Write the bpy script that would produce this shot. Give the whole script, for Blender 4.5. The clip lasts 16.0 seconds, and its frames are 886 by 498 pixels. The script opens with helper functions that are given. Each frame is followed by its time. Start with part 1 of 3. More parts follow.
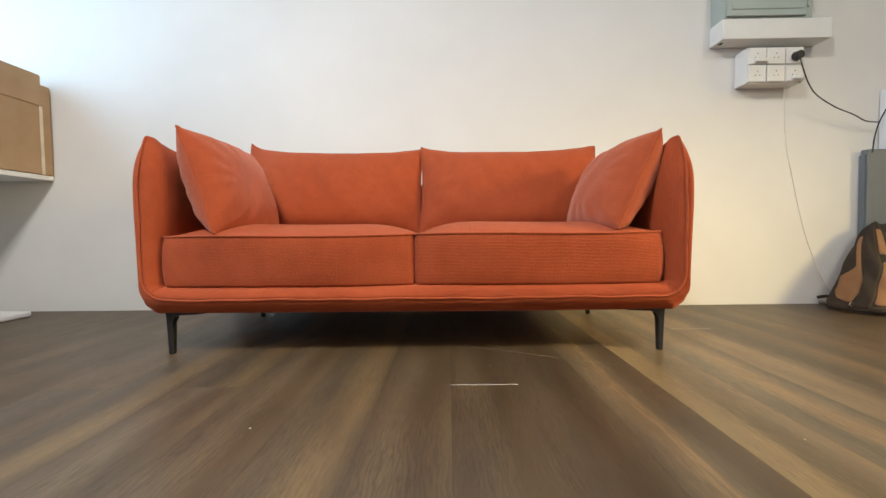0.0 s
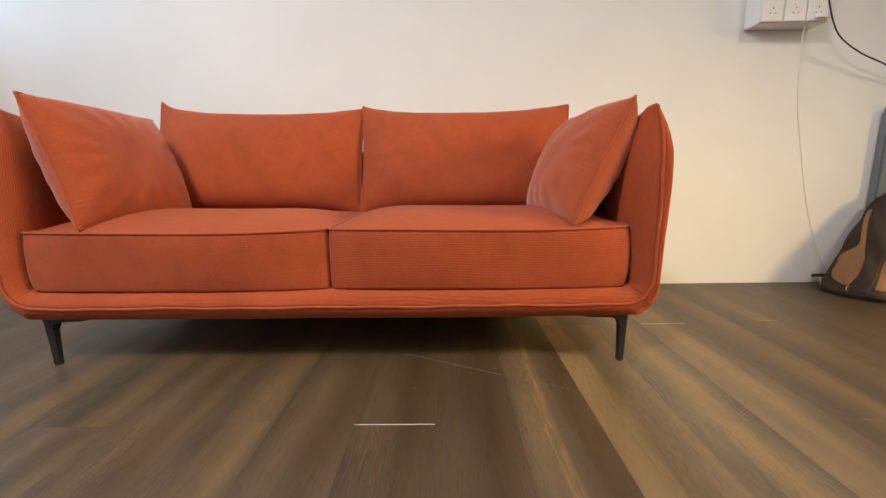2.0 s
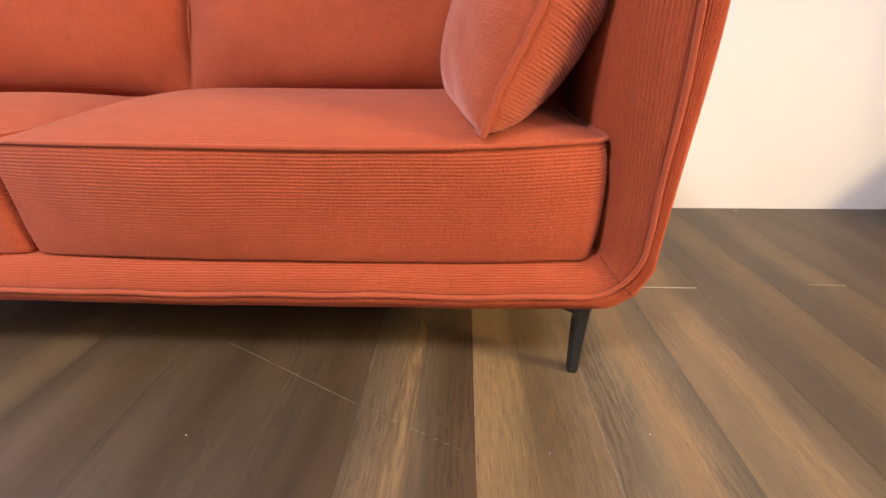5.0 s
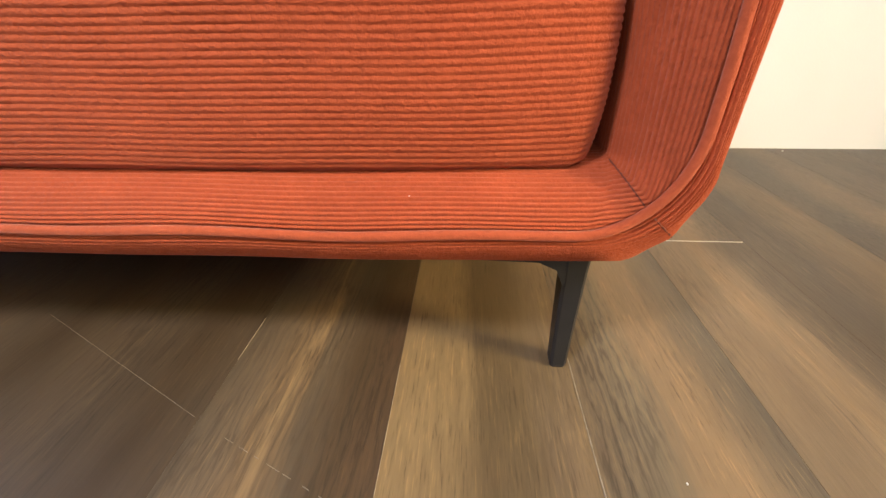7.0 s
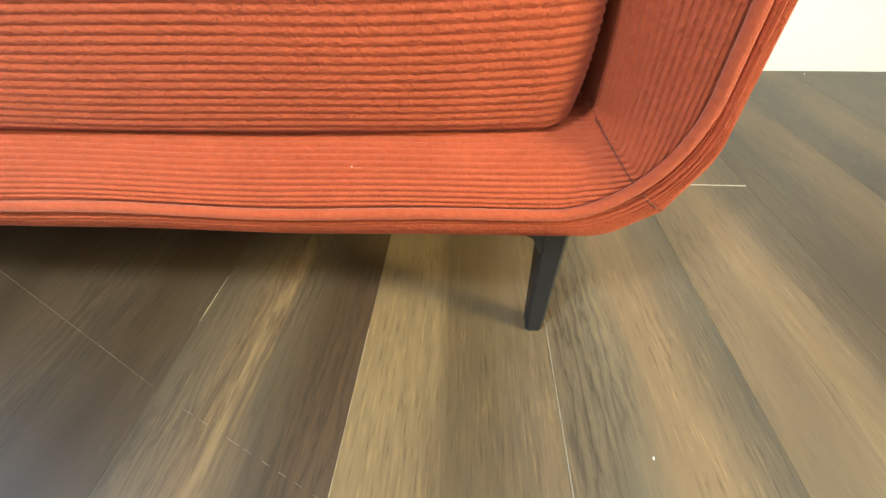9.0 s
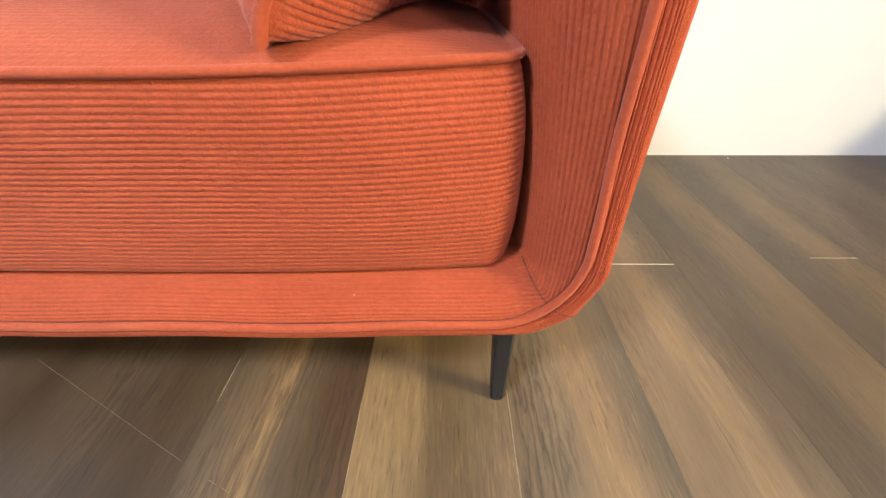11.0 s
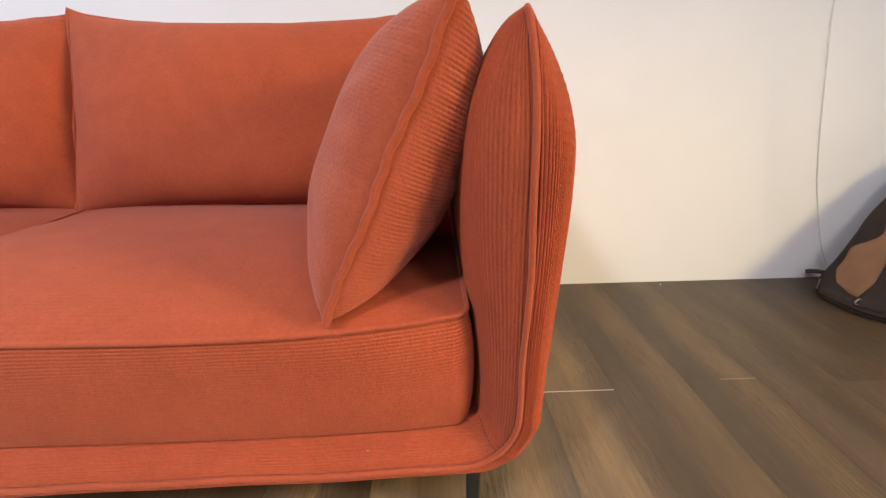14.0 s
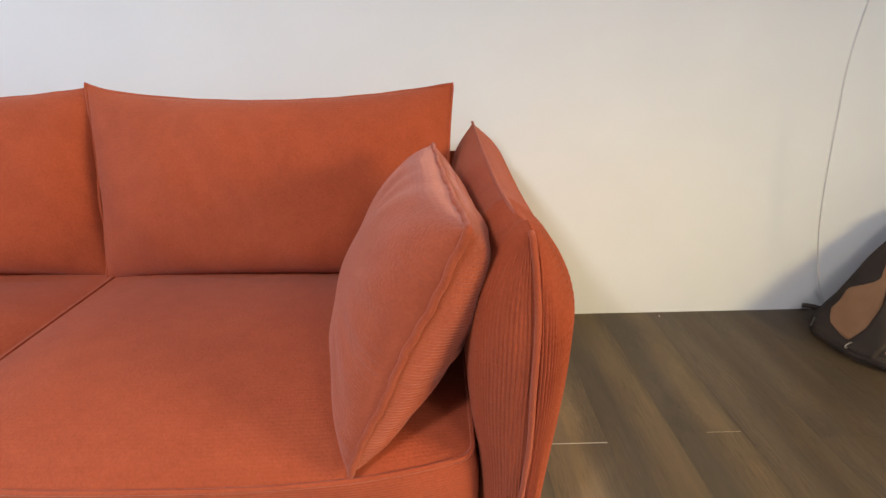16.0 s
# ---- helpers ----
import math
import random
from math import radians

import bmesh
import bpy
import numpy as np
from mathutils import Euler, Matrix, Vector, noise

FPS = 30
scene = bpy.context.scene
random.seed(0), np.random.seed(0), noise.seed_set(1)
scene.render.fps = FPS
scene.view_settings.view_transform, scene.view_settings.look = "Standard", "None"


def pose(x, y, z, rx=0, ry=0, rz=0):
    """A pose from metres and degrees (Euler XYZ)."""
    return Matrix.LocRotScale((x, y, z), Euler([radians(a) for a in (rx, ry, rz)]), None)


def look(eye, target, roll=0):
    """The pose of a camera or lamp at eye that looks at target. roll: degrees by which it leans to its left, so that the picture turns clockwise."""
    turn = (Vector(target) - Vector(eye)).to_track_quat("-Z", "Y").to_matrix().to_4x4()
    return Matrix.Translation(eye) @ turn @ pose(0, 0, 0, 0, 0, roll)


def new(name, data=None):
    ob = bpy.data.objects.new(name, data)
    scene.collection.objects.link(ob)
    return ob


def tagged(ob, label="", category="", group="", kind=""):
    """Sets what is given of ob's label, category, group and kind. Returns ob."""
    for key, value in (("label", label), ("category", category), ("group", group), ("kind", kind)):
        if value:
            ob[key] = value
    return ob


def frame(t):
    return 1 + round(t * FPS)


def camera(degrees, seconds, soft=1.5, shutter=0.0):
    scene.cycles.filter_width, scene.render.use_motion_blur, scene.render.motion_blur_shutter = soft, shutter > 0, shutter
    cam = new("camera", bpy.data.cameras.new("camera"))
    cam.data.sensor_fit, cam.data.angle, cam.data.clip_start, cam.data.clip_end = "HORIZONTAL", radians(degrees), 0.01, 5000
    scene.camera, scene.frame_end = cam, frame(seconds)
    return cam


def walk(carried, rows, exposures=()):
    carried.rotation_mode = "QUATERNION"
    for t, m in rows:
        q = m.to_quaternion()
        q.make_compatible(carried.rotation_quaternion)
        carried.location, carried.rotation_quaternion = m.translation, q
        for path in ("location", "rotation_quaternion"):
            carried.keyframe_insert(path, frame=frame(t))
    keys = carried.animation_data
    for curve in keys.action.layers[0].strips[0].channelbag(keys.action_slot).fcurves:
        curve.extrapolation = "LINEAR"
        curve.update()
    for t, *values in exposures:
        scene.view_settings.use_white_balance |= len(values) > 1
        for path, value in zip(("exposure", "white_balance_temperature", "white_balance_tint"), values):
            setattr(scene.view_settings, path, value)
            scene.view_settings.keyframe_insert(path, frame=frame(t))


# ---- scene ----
cam = camera(94.6, 16.0, soft=1.5)
PATH = [
    (0, (0.033, 0.016, 0.41), (0.009, 2.015, 0.329), -0.7),
    (0.5, (0.073, 0.046, 0.458), (0.048, 2.043, 0.351), -0.7),
    (1, (0.097, 0.114, 0.476), (0.071, 2.107, 0.317), -0.7),
    (1.5, (0.183, 0.201, 0.503), (0.158, 2.186, 0.259), -0.8),
    (2, (0.252, 0.274, 0.552), (0.225, 2.24, 0.186), -0.8),
    (2.5, (0.311, 0.364, 0.602), (0.28, 2.299, 0.096), -0.8),
    (3, (0.361, 0.447, 0.611), (0.324, 2.341, -0.032), -0.8),
    (3.2, (0.383, 0.49, 0.594), (0.348, 2.368, -0.091), -0.7),
    (5.3, (0.587, 0.9, 0.484), (0.485, 2.693, -0.396), -0.8),
    (5.5, (0.603, 0.928, 0.464), (0.496, 2.721, -0.417), -0.9),
    (6, (0.633, 0.983, 0.417), (0.516, 2.767, -0.478), -0.9),
    (6.5, (0.647, 1.03, 0.371), (0.534, 2.791, -0.571), -0.8),
    (7, (0.654, 1.08, 0.336), (0.54, 2.804, -0.671), -0.7),
    (7.5, (0.658, 1.112, 0.314), (0.545, 2.76, -0.813), -0.8),
    (8, (0.662, 1.132, 0.306), (0.558, 2.675, -0.963), -0.7),
    (8.5, (0.672, 1.138, 0.32), (0.571, 2.643, -0.992), -0.7),
    (9, (0.68, 1.138, 0.345), (0.583, 2.638, -0.974), -0.7),
    (9.2, (0.681, 1.133, 0.353), (0.605, 2.655, -0.942), -0.2),
    (11.3, (0.693, 1.078, 0.464), (0.677, 2.765, -0.61), -0.4),
    (11.5, (0.693, 1.074, 0.472), (0.685, 2.789, -0.558), -0.5),
    (12, (0.694, 1.06, 0.499), (0.705, 2.823, -0.445), -0.4),
    (12.5, (0.693, 1.019, 0.531), (0.718, 2.822, -0.335), -0.4),
    (13, (0.69, 0.98, 0.56), (0.727, 2.809, -0.25), -0.4),
    (13.5, (0.686, 0.958, 0.601), (0.733, 2.806, -0.163), -0.6),
    (14, (0.7, 0.956, 0.65), (0.756, 2.816, -0.082), -0.8),
    (14.5, (0.708, 0.958, 0.708), (0.774, 2.815, -0.029), -0.6),
    (15, (0.699, 0.969, 0.765), (0.759, 2.816, 0.0), -0.8),
    (15.5, (0.694, 0.991, 0.823), (0.738, 2.815, 0.004), -0.7),
    (16, (0.699, 1.01, 0.892), (0.722, 2.799, -0.002), -0.8),
]
EXPOSURES = [(0.0, -0.06, 6850, 6), (1.0, -0.17, 7100, 10), (2.0, -0.19, 7150, 12), (3.0, -0.07, 7100, 16), (5.5, 0.28, 6350, 23), (7.0, 0.37, 6200, 11), (9.0, 0.66, 5400, -6), (12.5, 0.27, 6000, 21), (14.0, -0.02, 6100, 16), (16.0, -0.24, 6050, 10)]
walk(cam, [(t, look(eye, target, roll)) for t, eye, target, roll in PATH], EXPOSURES)

# ---- light ----
WALL_Y = 2.24
SOFA_X = -0.087


def lamp(name, kind, m, energy, colour, **settings):
    data = bpy.data.lights.new(name, kind)
    data.energy, data.color = energy, colour
    for key, value in settings.items():
        setattr(data, key, value)
    ob = new(name, data)
    ob.matrix_world = m
    return ob


def area(name, eye, target, size, size_y, energy, colour):
    return lamp(name, "AREA", look(eye, target), energy, colour, shape="RECTANGLE", size=size, size_y=size_y)


world = bpy.data.worlds.new("sky")
scene.world = world
world.use_nodes = True
sky = world.node_tree.nodes.new("ShaderNodeTexSky")
sky.sky_type, sky.sun_disc = "NISHITA", False
sky.sun_elevation, sky.sun_rotation = radians(40), radians(200)
world.node_tree.links.new(sky.outputs[0], world.node_tree.nodes["Background"].inputs[0])
world.node_tree.nodes["Background"].inputs[1].default_value = 0.1

area("window_daylight", (-3.12, 1.1, 1.7), (0.5, 1.2, 0.4), 1.3, 1.4, 60, (0.40, 0.67, 1.0))
area("ceiling_panel_light", (-0.75, -0.45, 2.62), (-0.6, 0.2, 0.0), 0.40, 0.40, 88, (1.0, 0.96, 0.97))
area("warm_side_light", (3.75, 0.30, 1.35), (1.0, 1.55, -0.05), 1.0, 0.7, 19, (1.0, 0.77, 0.38)).data.spread = radians(54)
# added fill without a fitting, lifts the upper wall and floor to the east
area("east_ceiling_light", (2.1, -0.2, 2.62), (1.6, 1.0, 0.0), 0.7, 0.7, 32, (1.0, 0.93, 0.82))
# weak cool fill, added to brighten the sofa's front faces
area("rear_room_light", (-0.5, -2.2, 2.3), (0.0, 0.9, 0.2), 1.8, 1.0, 12, (0.93, 0.97, 1.0))


# ---- materials ----
def material(name, rough=0.6, metal=0.0):
    mat = bpy.data.materials.new(name)
    mat.use_nodes = True
    nt = mat.node_tree
    bsdf = nt.nodes["Principled BSDF"]
    bsdf.inputs["Roughness"].default_value, bsdf.inputs["Metallic"].default_value = rough, metal
    return mat, nt, bsdf


def node(nt, kind, **inputs):
    n = nt.nodes.new(kind)
    for key, value in inputs.items():
        n.inputs[key.replace("_", " ")].default_value = value
    return n


def coords(nt, scale=(1, 1, 1), output="Object"):
    tex = nt.nodes.new("ShaderNodeTexCoord")
    mp = nt.nodes.new("ShaderNodeMapping")
    mp.inputs["Scale"].default_value = scale
    nt.links.new(tex.outputs[output], mp.inputs["Vector"])
    return mp.outputs["Vector"]


def noise_tex(nt, vec, scale, detail=3.0, rough=0.55):
    n = node(nt, "ShaderNodeTexNoise", Scale=scale, Detail=detail, Roughness=rough)
    nt.links.new(vec, n.inputs["Vector"])
    return n.outputs["Fac"]


def ramp(nt, fac, stops):
    r = nt.nodes.new("ShaderNodeValToRGB")
    el = r.color_ramp.elements
    while len(el) < len(stops):
        el.new(0.5)
    for e, (pos, col) in zip(el, stops):
        e.position, e.color = pos, (*col, 1)
    nt.links.new(fac, r.inputs["Fac"])
    return r.outputs["Color"]


def bump(nt, bsdf, height, strength, distance, before=None):
    b = node(nt, "ShaderNodeBump", Strength=strength, Distance=distance)
    nt.links.new(height, b.inputs["Height"])
    if before:
        nt.links.new(before, b.inputs["Normal"])
    nt.links.new(b.outputs["Normal"], bsdf.inputs["Normal"])
    return b.outputs["Normal"]


def mixed(nt, a, b, fac, mode="MIX"):
    m = nt.nodes.new("ShaderNodeMix")
    m.data_type, m.blend_type = "RGBA", mode
    for value, socket in ((fac, m.inputs[0]), (a, m.inputs[6]), (b, m.inputs[7])):
        if isinstance(value, (int, float)):
            socket.default_value = value
        elif isinstance(value, tuple):
            socket.default_value = (*value, 1)
        else:
            nt.links.new(value, socket)
    return m.outputs[2]


def speckled(name, dark, light, scale, rough=0.6, metal=0.0, fine=0.0, fine_scale=300.0, depth=0.001):
    """A plain surface with broad stains and a fine relief."""
    mat, nt, bsdf = material(name, rough, metal)
    vec = coords(nt)
    col = ramp(nt, noise_tex(nt, vec, scale, 4), [(0.3, dark), (0.7, light)])
    nt.links.new(col, bsdf.inputs["Base Color"])
    if fine:
        bump(nt, bsdf, noise_tex(nt, vec, fine_scale, 2), fine, depth)
    return mat


def make_corduroy(name, sheen, lump):
    """Ribbed pile: even dye, brushed patches of pile, small tufts along the ridges with painted highlights."""
    mat, nt, bsdf = material(name, 0.9)
    vec = coords(nt)
    col = ramp(nt, noise_tex(nt, vec, 3.2, 3), [(0.30, (0.322, 0.0605, 0.0212)), (0.70, (0.364, 0.0725, 0.0262))])
    brushed = ramp(nt, noise_tex(nt, coords(nt, (1.0, 1.6, 0.7)), 24.0, 4, 0.6), [(0.36, (0.90, 0.88, 0.86)), (0.64, (1.10, 1.13, 1.16))])
    tufts = noise_tex(nt, vec, 230.0, 2, 0.65)
    # highlights on the tuft tops and shade between them, put into the colour
    tuft_light = ramp(nt, tufts, [(0.30, (0.70, 0.66, 0.62)), (0.50, (1.0, 1.0, 1.0)), (0.70, (1.30, 1.38, 1.46))])
    col = mixed(nt, mixed(nt, col, brushed, 0.5, "MULTIPLY"), tuft_light, 0.30, "MULTIPLY")
    nt.links.new(col, bsdf.inputs["Base Color"])
    bsdf.inputs["Sheen Weight"].default_value = sheen
    bsdf.inputs["Sheen Roughness"].default_value = 0.5
    bsdf.inputs["Sheen Tint"].default_value = (1.0, 0.58, 0.50, 1)
    bsdf.inputs["Specular IOR Level"].default_value = 0.15
    lumps = bump(nt, bsdf, tufts, lump, 0.0026)
    bump(nt, bsdf, noise_tex(nt, vec, 480.0, 2, 0.7), 0.55, 0.0012, lumps)
    return mat


GOLD, AMBER, TANNED, UMBER, ASH = (0.186, 0.129, 0.063), (0.152, 0.103, 0.055), (0.148, 0.106, 0.062), (0.074, 0.049, 0.026), (0.094, 0.070, 0.043)


def make_plank(name, bands, flame):
    """One print of the smoked oak vinyl: bands of tone across the board, then flame figure, open grain and pores."""
    mat, nt, bsdf = material(name, 0.42)
    info = nt.nodes.new("ShaderNodeObjectInfo")
    tex = nt.nodes.new("ShaderNodeTexCoord")
    split = nt.nodes.new("ShaderNodeSeparateXYZ")
    nt.links.new(tex.outputs["Object"], split.inputs[0])
    shift = nt.nodes.new("ShaderNodeVectorMath")
    shift.operation = "ADD"
    comb = nt.nodes.new("ShaderNodeCombineXYZ")

    def calc(kind, *values):
        n = nt.nodes.new("ShaderNodeMath")
        n.operation = kind
        for slot, value in zip(n.inputs, values):
            if isinstance(value, (int, float)):
                slot.default_value = value
            else:
                nt.links.new(value, slot)
        return n.outputs[0]
    far = calc("MULTIPLY", info.outputs["Random"], 37.0)
    for k in range(3):
        nt.links.new(far, comb.inputs[k])
    nt.links.new(tex.outputs["Object"], shift.inputs[0])
    nt.links.new(comb.outputs[0], shift.inputs[1])

    def scaled(sx, sy, sz=1.0):
        mp = nt.nodes.new("ShaderNodeMapping")
        mp.inputs["Scale"].default_value = (sx, sy, sz)
        nt.links.new(shift.outputs[0], mp.inputs["Vector"])
        return mp.outputs["Vector"]

    def level(fac, lo, hi, low, high):
        return ramp(nt, fac, [(lo, (low,) * 3), (hi, (high,) * 3)])
    # where a place lies across the board, swaying along it and ragged at the fibre
    sway = noise_tex(nt, scaled(0.3, 0.8), 3.0, 2.0, 0.5)
    ragged = noise_tex(nt, scaled(1.0, 0.06), 90.0, 3.0, 0.6)
    u = calc("MULTIPLY_ADD", split.outputs[0], 1.0 / 0.183, 0.5)
    u = calc("ADD", u, calc("MULTIPLY_ADD", sway, 0.30, -0.15))
    u = calc("ADD", u, calc("MULTIPLY_ADD", ragged, 0.34, -0.17))
    col = ramp(nt, u, bands)
    cloud = ramp(nt, noise_tex(nt, scaled(1.0, 0.22), 12.0, 3.0, 0.55), [(0.30, (0.74, 0.74, 0.76)), (0.70, (1.28, 1.26, 1.22))])
    col = mixed(nt, col, cloud, 0.85, "MULTIPLY")
    patch = level(noise_tex(nt, scaled(1.0, 0.30), 11.0, 2.0, 0.5), 0.40, 0.58, 0.15, 1.0)
    grain = noise_tex(nt, scaled(1.0, 0.055), 460.0, 3.0, 0.6)
    g = ramp(nt, grain, [(0.30, (0.57, 0.555, 0.54)), (0.42, (1.0, 1.0, 1.0)), (0.57, (1.0, 1.0, 1.0)), (0.68, (1.40, 1.35, 1.22))])
    col = mixed(nt, col, g, patch, "MULTIPLY")
    other = level(noise_tex(nt, scaled(1.0, 0.25, 3.0), 8.0, 2.0, 0.5), 0.46, 0.60, 0.0, flame)
    cath = nt.nodes.new("ShaderNodeTexWave")
    cath.wave_type, cath.bands_direction = "BANDS", "X"
    for key, value in (("Scale", 26.0), ("Distortion", 16.0), ("Detail", 4.0), ("Detail Scale", 1.6), ("Detail Roughness", 0.6)):
        cath.inputs[key].default_value = value
    nt.links.new(scaled(1.0, 0.14), cath.inputs["Vector"])
    c = ramp(nt, cath.outputs["Fac"], [(0.0, (0.50, 0.49, 0.49)), (0.20, (0.95, 0.95, 0.95)), (0.75, (1.0, 1.0, 1.0)), (1.0, (1.30, 1.26, 1.15))])
    col = mixed(nt, col, c, other, "MULTIPLY")
    pores = ramp(nt, noise_tex(nt, scaled(1.0, 0.07), 640.0, 1.0, 0.5), [(0.27, (0.55, 0.52, 0.50)), (0.36, (1.0, 1.0, 1.0)), (0.66, (1.0, 1.0, 1.0)), (0.78, (1.4, 1.34, 1.18))])
    col = mixed(nt, mixed(nt, col, pores, 0.25, "MULTIPLY"), info.outputs["Color"], 1.0, "MULTIPLY")
    nt.links.new(col, bsdf.inputs["Base Color"])
    nt.links.new(ramp(nt, grain, [(0.3, (0.47, 0.47, 0.47)), (0.8, (0.36, 0.36, 0.36))]), bsdf.inputs["Roughness"])
    bsdf.inputs["Specular IOR Level"].default_value = 0.52
    bump(nt, bsdf, grain, 0.3, 0.0005)
    return mat


CORD = make_corduroy("rust_corduroy", 0.17, 0.45)
PILLOW_CORD = make_corduroy("brushed_rust_corduroy", 0.50, 0.45)
WELT = make_corduroy("rust_piping_cloth", 0.3, 0.25)
# dark rust that stands in for the shade inside a sewn groove
GROOVE_SHADE = speckled("dark_rust_groove_shade", (0.10, 0.020, 0.009), (0.15, 0.03, 0.013), 300.0, 0.9)
PRINTS = {
    "streaked": make_plank("oak_print_streaked", [(0.0, ASH), (0.16, TANNED), (0.32, AMBER), (0.37, (0.235, 0.160, 0.080)), (0.42, AMBER), (0.54, ASH), (0.74, UMBER), (1.0, (0.086, 0.054, 0.029))], 0.5),
    "golden": make_plank("oak_print_golden", [(0.0, GOLD), (0.26, GOLD), (0.44, (0.108, 0.075, 0.038)), (0.66, (0.118, 0.083, 0.043)), (0.82, TANNED), (1.0, (0.180, 0.124, 0.062))], 0.25),
    "grey": make_plank("oak_print_grey", [(0.0, ASH), (0.30, (0.103, 0.081, 0.051)), (0.46, AMBER), (0.62, AMBER), (0.80, ASH), (1.0, (0.067, 0.055, 0.038))], 0.9),
    "tan": make_plank("oak_print_tan", [(0.0, TANNED), (0.38, TANNED), (0.43, (0.180, 0.128, 0.072)), (0.48, (0.178, 0.122, 0.064)), (0.62, TANNED), (0.78, (0.091, 0.067, 0.041)), (1.0, (0.079, 0.059, 0.037))], 0.35),
    "striped": make_plank("oak_print_striped", [(0.0, (0.089, 0.064, 0.038)), (0.30, (0.077, 0.057, 0.036)), (0.56, (0.126, 0.087, 0.046)), (0.80, (0.142, 0.097, 0.049)), (1.0, (0.086, 0.061, 0.035))], 0.4),
    "smoked": make_plank("oak_print_smoked", [(0.0, (0.082, 0.057, 0.034)), (0.35, (0.101, 0.072, 0.043)), (0.70, UMBER), (1.0, (0.091, 0.064, 0.037))], 0.6),
}
PAINT = speckled("white_wall_paint", (0.69, 0.685, 0.67), (0.75, 0.745, 0.73), 1.6, 0.75, fine=0.25, fine_scale=180.0)
CEILING = speckled("ceiling_paint", (0.76, 0.76, 0.75), (0.8, 0.8, 0.79), 1.0, 0.85)
SUBFLOOR = speckled("joint_filler", (0.10, 0.08, 0.06), (0.16, 0.13, 0.10), 8.0, 0.9)
FILLER = speckled("pale_joint_filler", (0.40, 0.37, 0.32), (0.55, 0.51, 0.46), 60.0, 0.7)
WORN = speckled("worn_plank_edge", (0.20, 0.155, 0.10), (0.34, 0.28, 0.20), 90.0, 0.6)
BLACK = speckled("black_powder_coat", (0.010, 0.010, 0.011), (0.018, 0.018, 0.02), 12.0, 0.42, fine=0.15, fine_scale=900.0, depth=0.0004)
WHITE_PLASTIC = speckled("white_plastic", (0.70, 0.70, 0.68), (0.77, 0.77, 0.75), 6.0, 0.35)
BLACK_PLASTIC = speckled("black_plastic", (0.012, 0.012, 0.012), (0.02, 0.02, 0.02), 20.0, 0.4)
SLOT = speckled("dark_slot", (0.01, 0.01, 0.01), (0.02, 0.02, 0.02), 20.0, 0.8)
GREEN_METAL = speckled("grey_green_enamel", (0.34, 0.40, 0.37), (0.40, 0.46, 0.43), 4.0, 0.4)
WHITE_BOARD = speckled("white_laminate", (0.74, 0.74, 0.73), (0.8, 0.8, 0.79), 3.0, 0.45)
CARDBOARD = speckled("brown_cardboard", (0.34, 0.215, 0.115), (0.42, 0.275, 0.155), 5.0, 0.85, fine=0.2, fine_scale=120.0)
TAPE = speckled("pale_paper_tape", (0.62, 0.52, 0.40), (0.72, 0.62, 0.50), 15.0, 0.6)
BLUE_GREY = speckled("blue_grey_enamel", (0.13, 0.15, 0.17), (0.16, 0.18, 0.20), 3.0, 0.5)
PAPER = speckled("white_paper", (0.74, 0.76, 0.8), (0.8, 0.82, 0.85), 5.0, 0.7)
TAN = speckled("tan_canvas", (0.21, 0.105, 0.048), (0.29, 0.15, 0.072), 7.0, 0.9, fine=0.5, fine_scale=500.0)
DARK_CANVAS = speckled("dark_brown_canvas", (0.018, 0.011, 0.007), (0.036, 0.022, 0.013), 9.0, 0.85, fine=0.5, fine_scale=500.0)
STEEL = speckled("nickel_ring", (0.6, 0.56, 0.48), (0.72, 0.68, 0.6), 20.0, 0.3, 1.0)
WIRE = speckled("grey_white_wire", (0.55, 0.53, 0.5), (0.62, 0.6, 0.57), 20.0, 0.5)
LINT = speckled("white_lint", (0.7, 0.7, 0.68), (0.8, 0.8, 0.78), 50.0, 0.9)


# ---- mesh helpers ----
def thing(name, label, category, at=(0, 0, 0), group="", kind=""):
    ob = new(name)
    ob.location = at
    return tagged(ob, label, category, group, kind)


def part(name, geo, mat, parent=None, label="", smooth=False):
    """Links a bmesh or a mesh as one mesh object, under a thing or a part."""
    if isinstance(geo, bmesh.types.BMesh):
        bmesh.ops.recalc_face_normals(geo, faces=geo.faces)
        me = bpy.data.meshes.new(name)
        geo.to_mesh(me)
        geo.free()
    else:
        me = geo
    if smooth:
        me.polygons.foreach_set("use_smooth", [True] * len(me.polygons))
    if mat and not me.materials:
        me.materials.append(mat)
    ob = new(name, me)
    if parent:
        ob.parent = parent
        at = Vector()
        p = parent
        while p:
            at += p.location
            p = p.parent
        ob.location = -at
    return tagged(ob, label) if label else ob


def box(x0, x1, y0, y1, z0, z1, bevel=0.0, segments=2, bm=None):
    bm = bm or bmesh.new()
    vs = bmesh.ops.create_cube(bm, size=1.0, matrix=Matrix.LocRotScale(((x0 + x1) / 2, (y0 + y1) / 2, (z0 + z1) / 2), None, (x1 - x0, y1 - y0, z1 - z0)))["verts"]
    if bevel:
        edges = list({e for v in vs for e in v.link_edges})
        bmesh.ops.bevel(bm, geom=edges, offset=bevel, segments=segments, affect="EDGES", profile=0.5)
    return bm


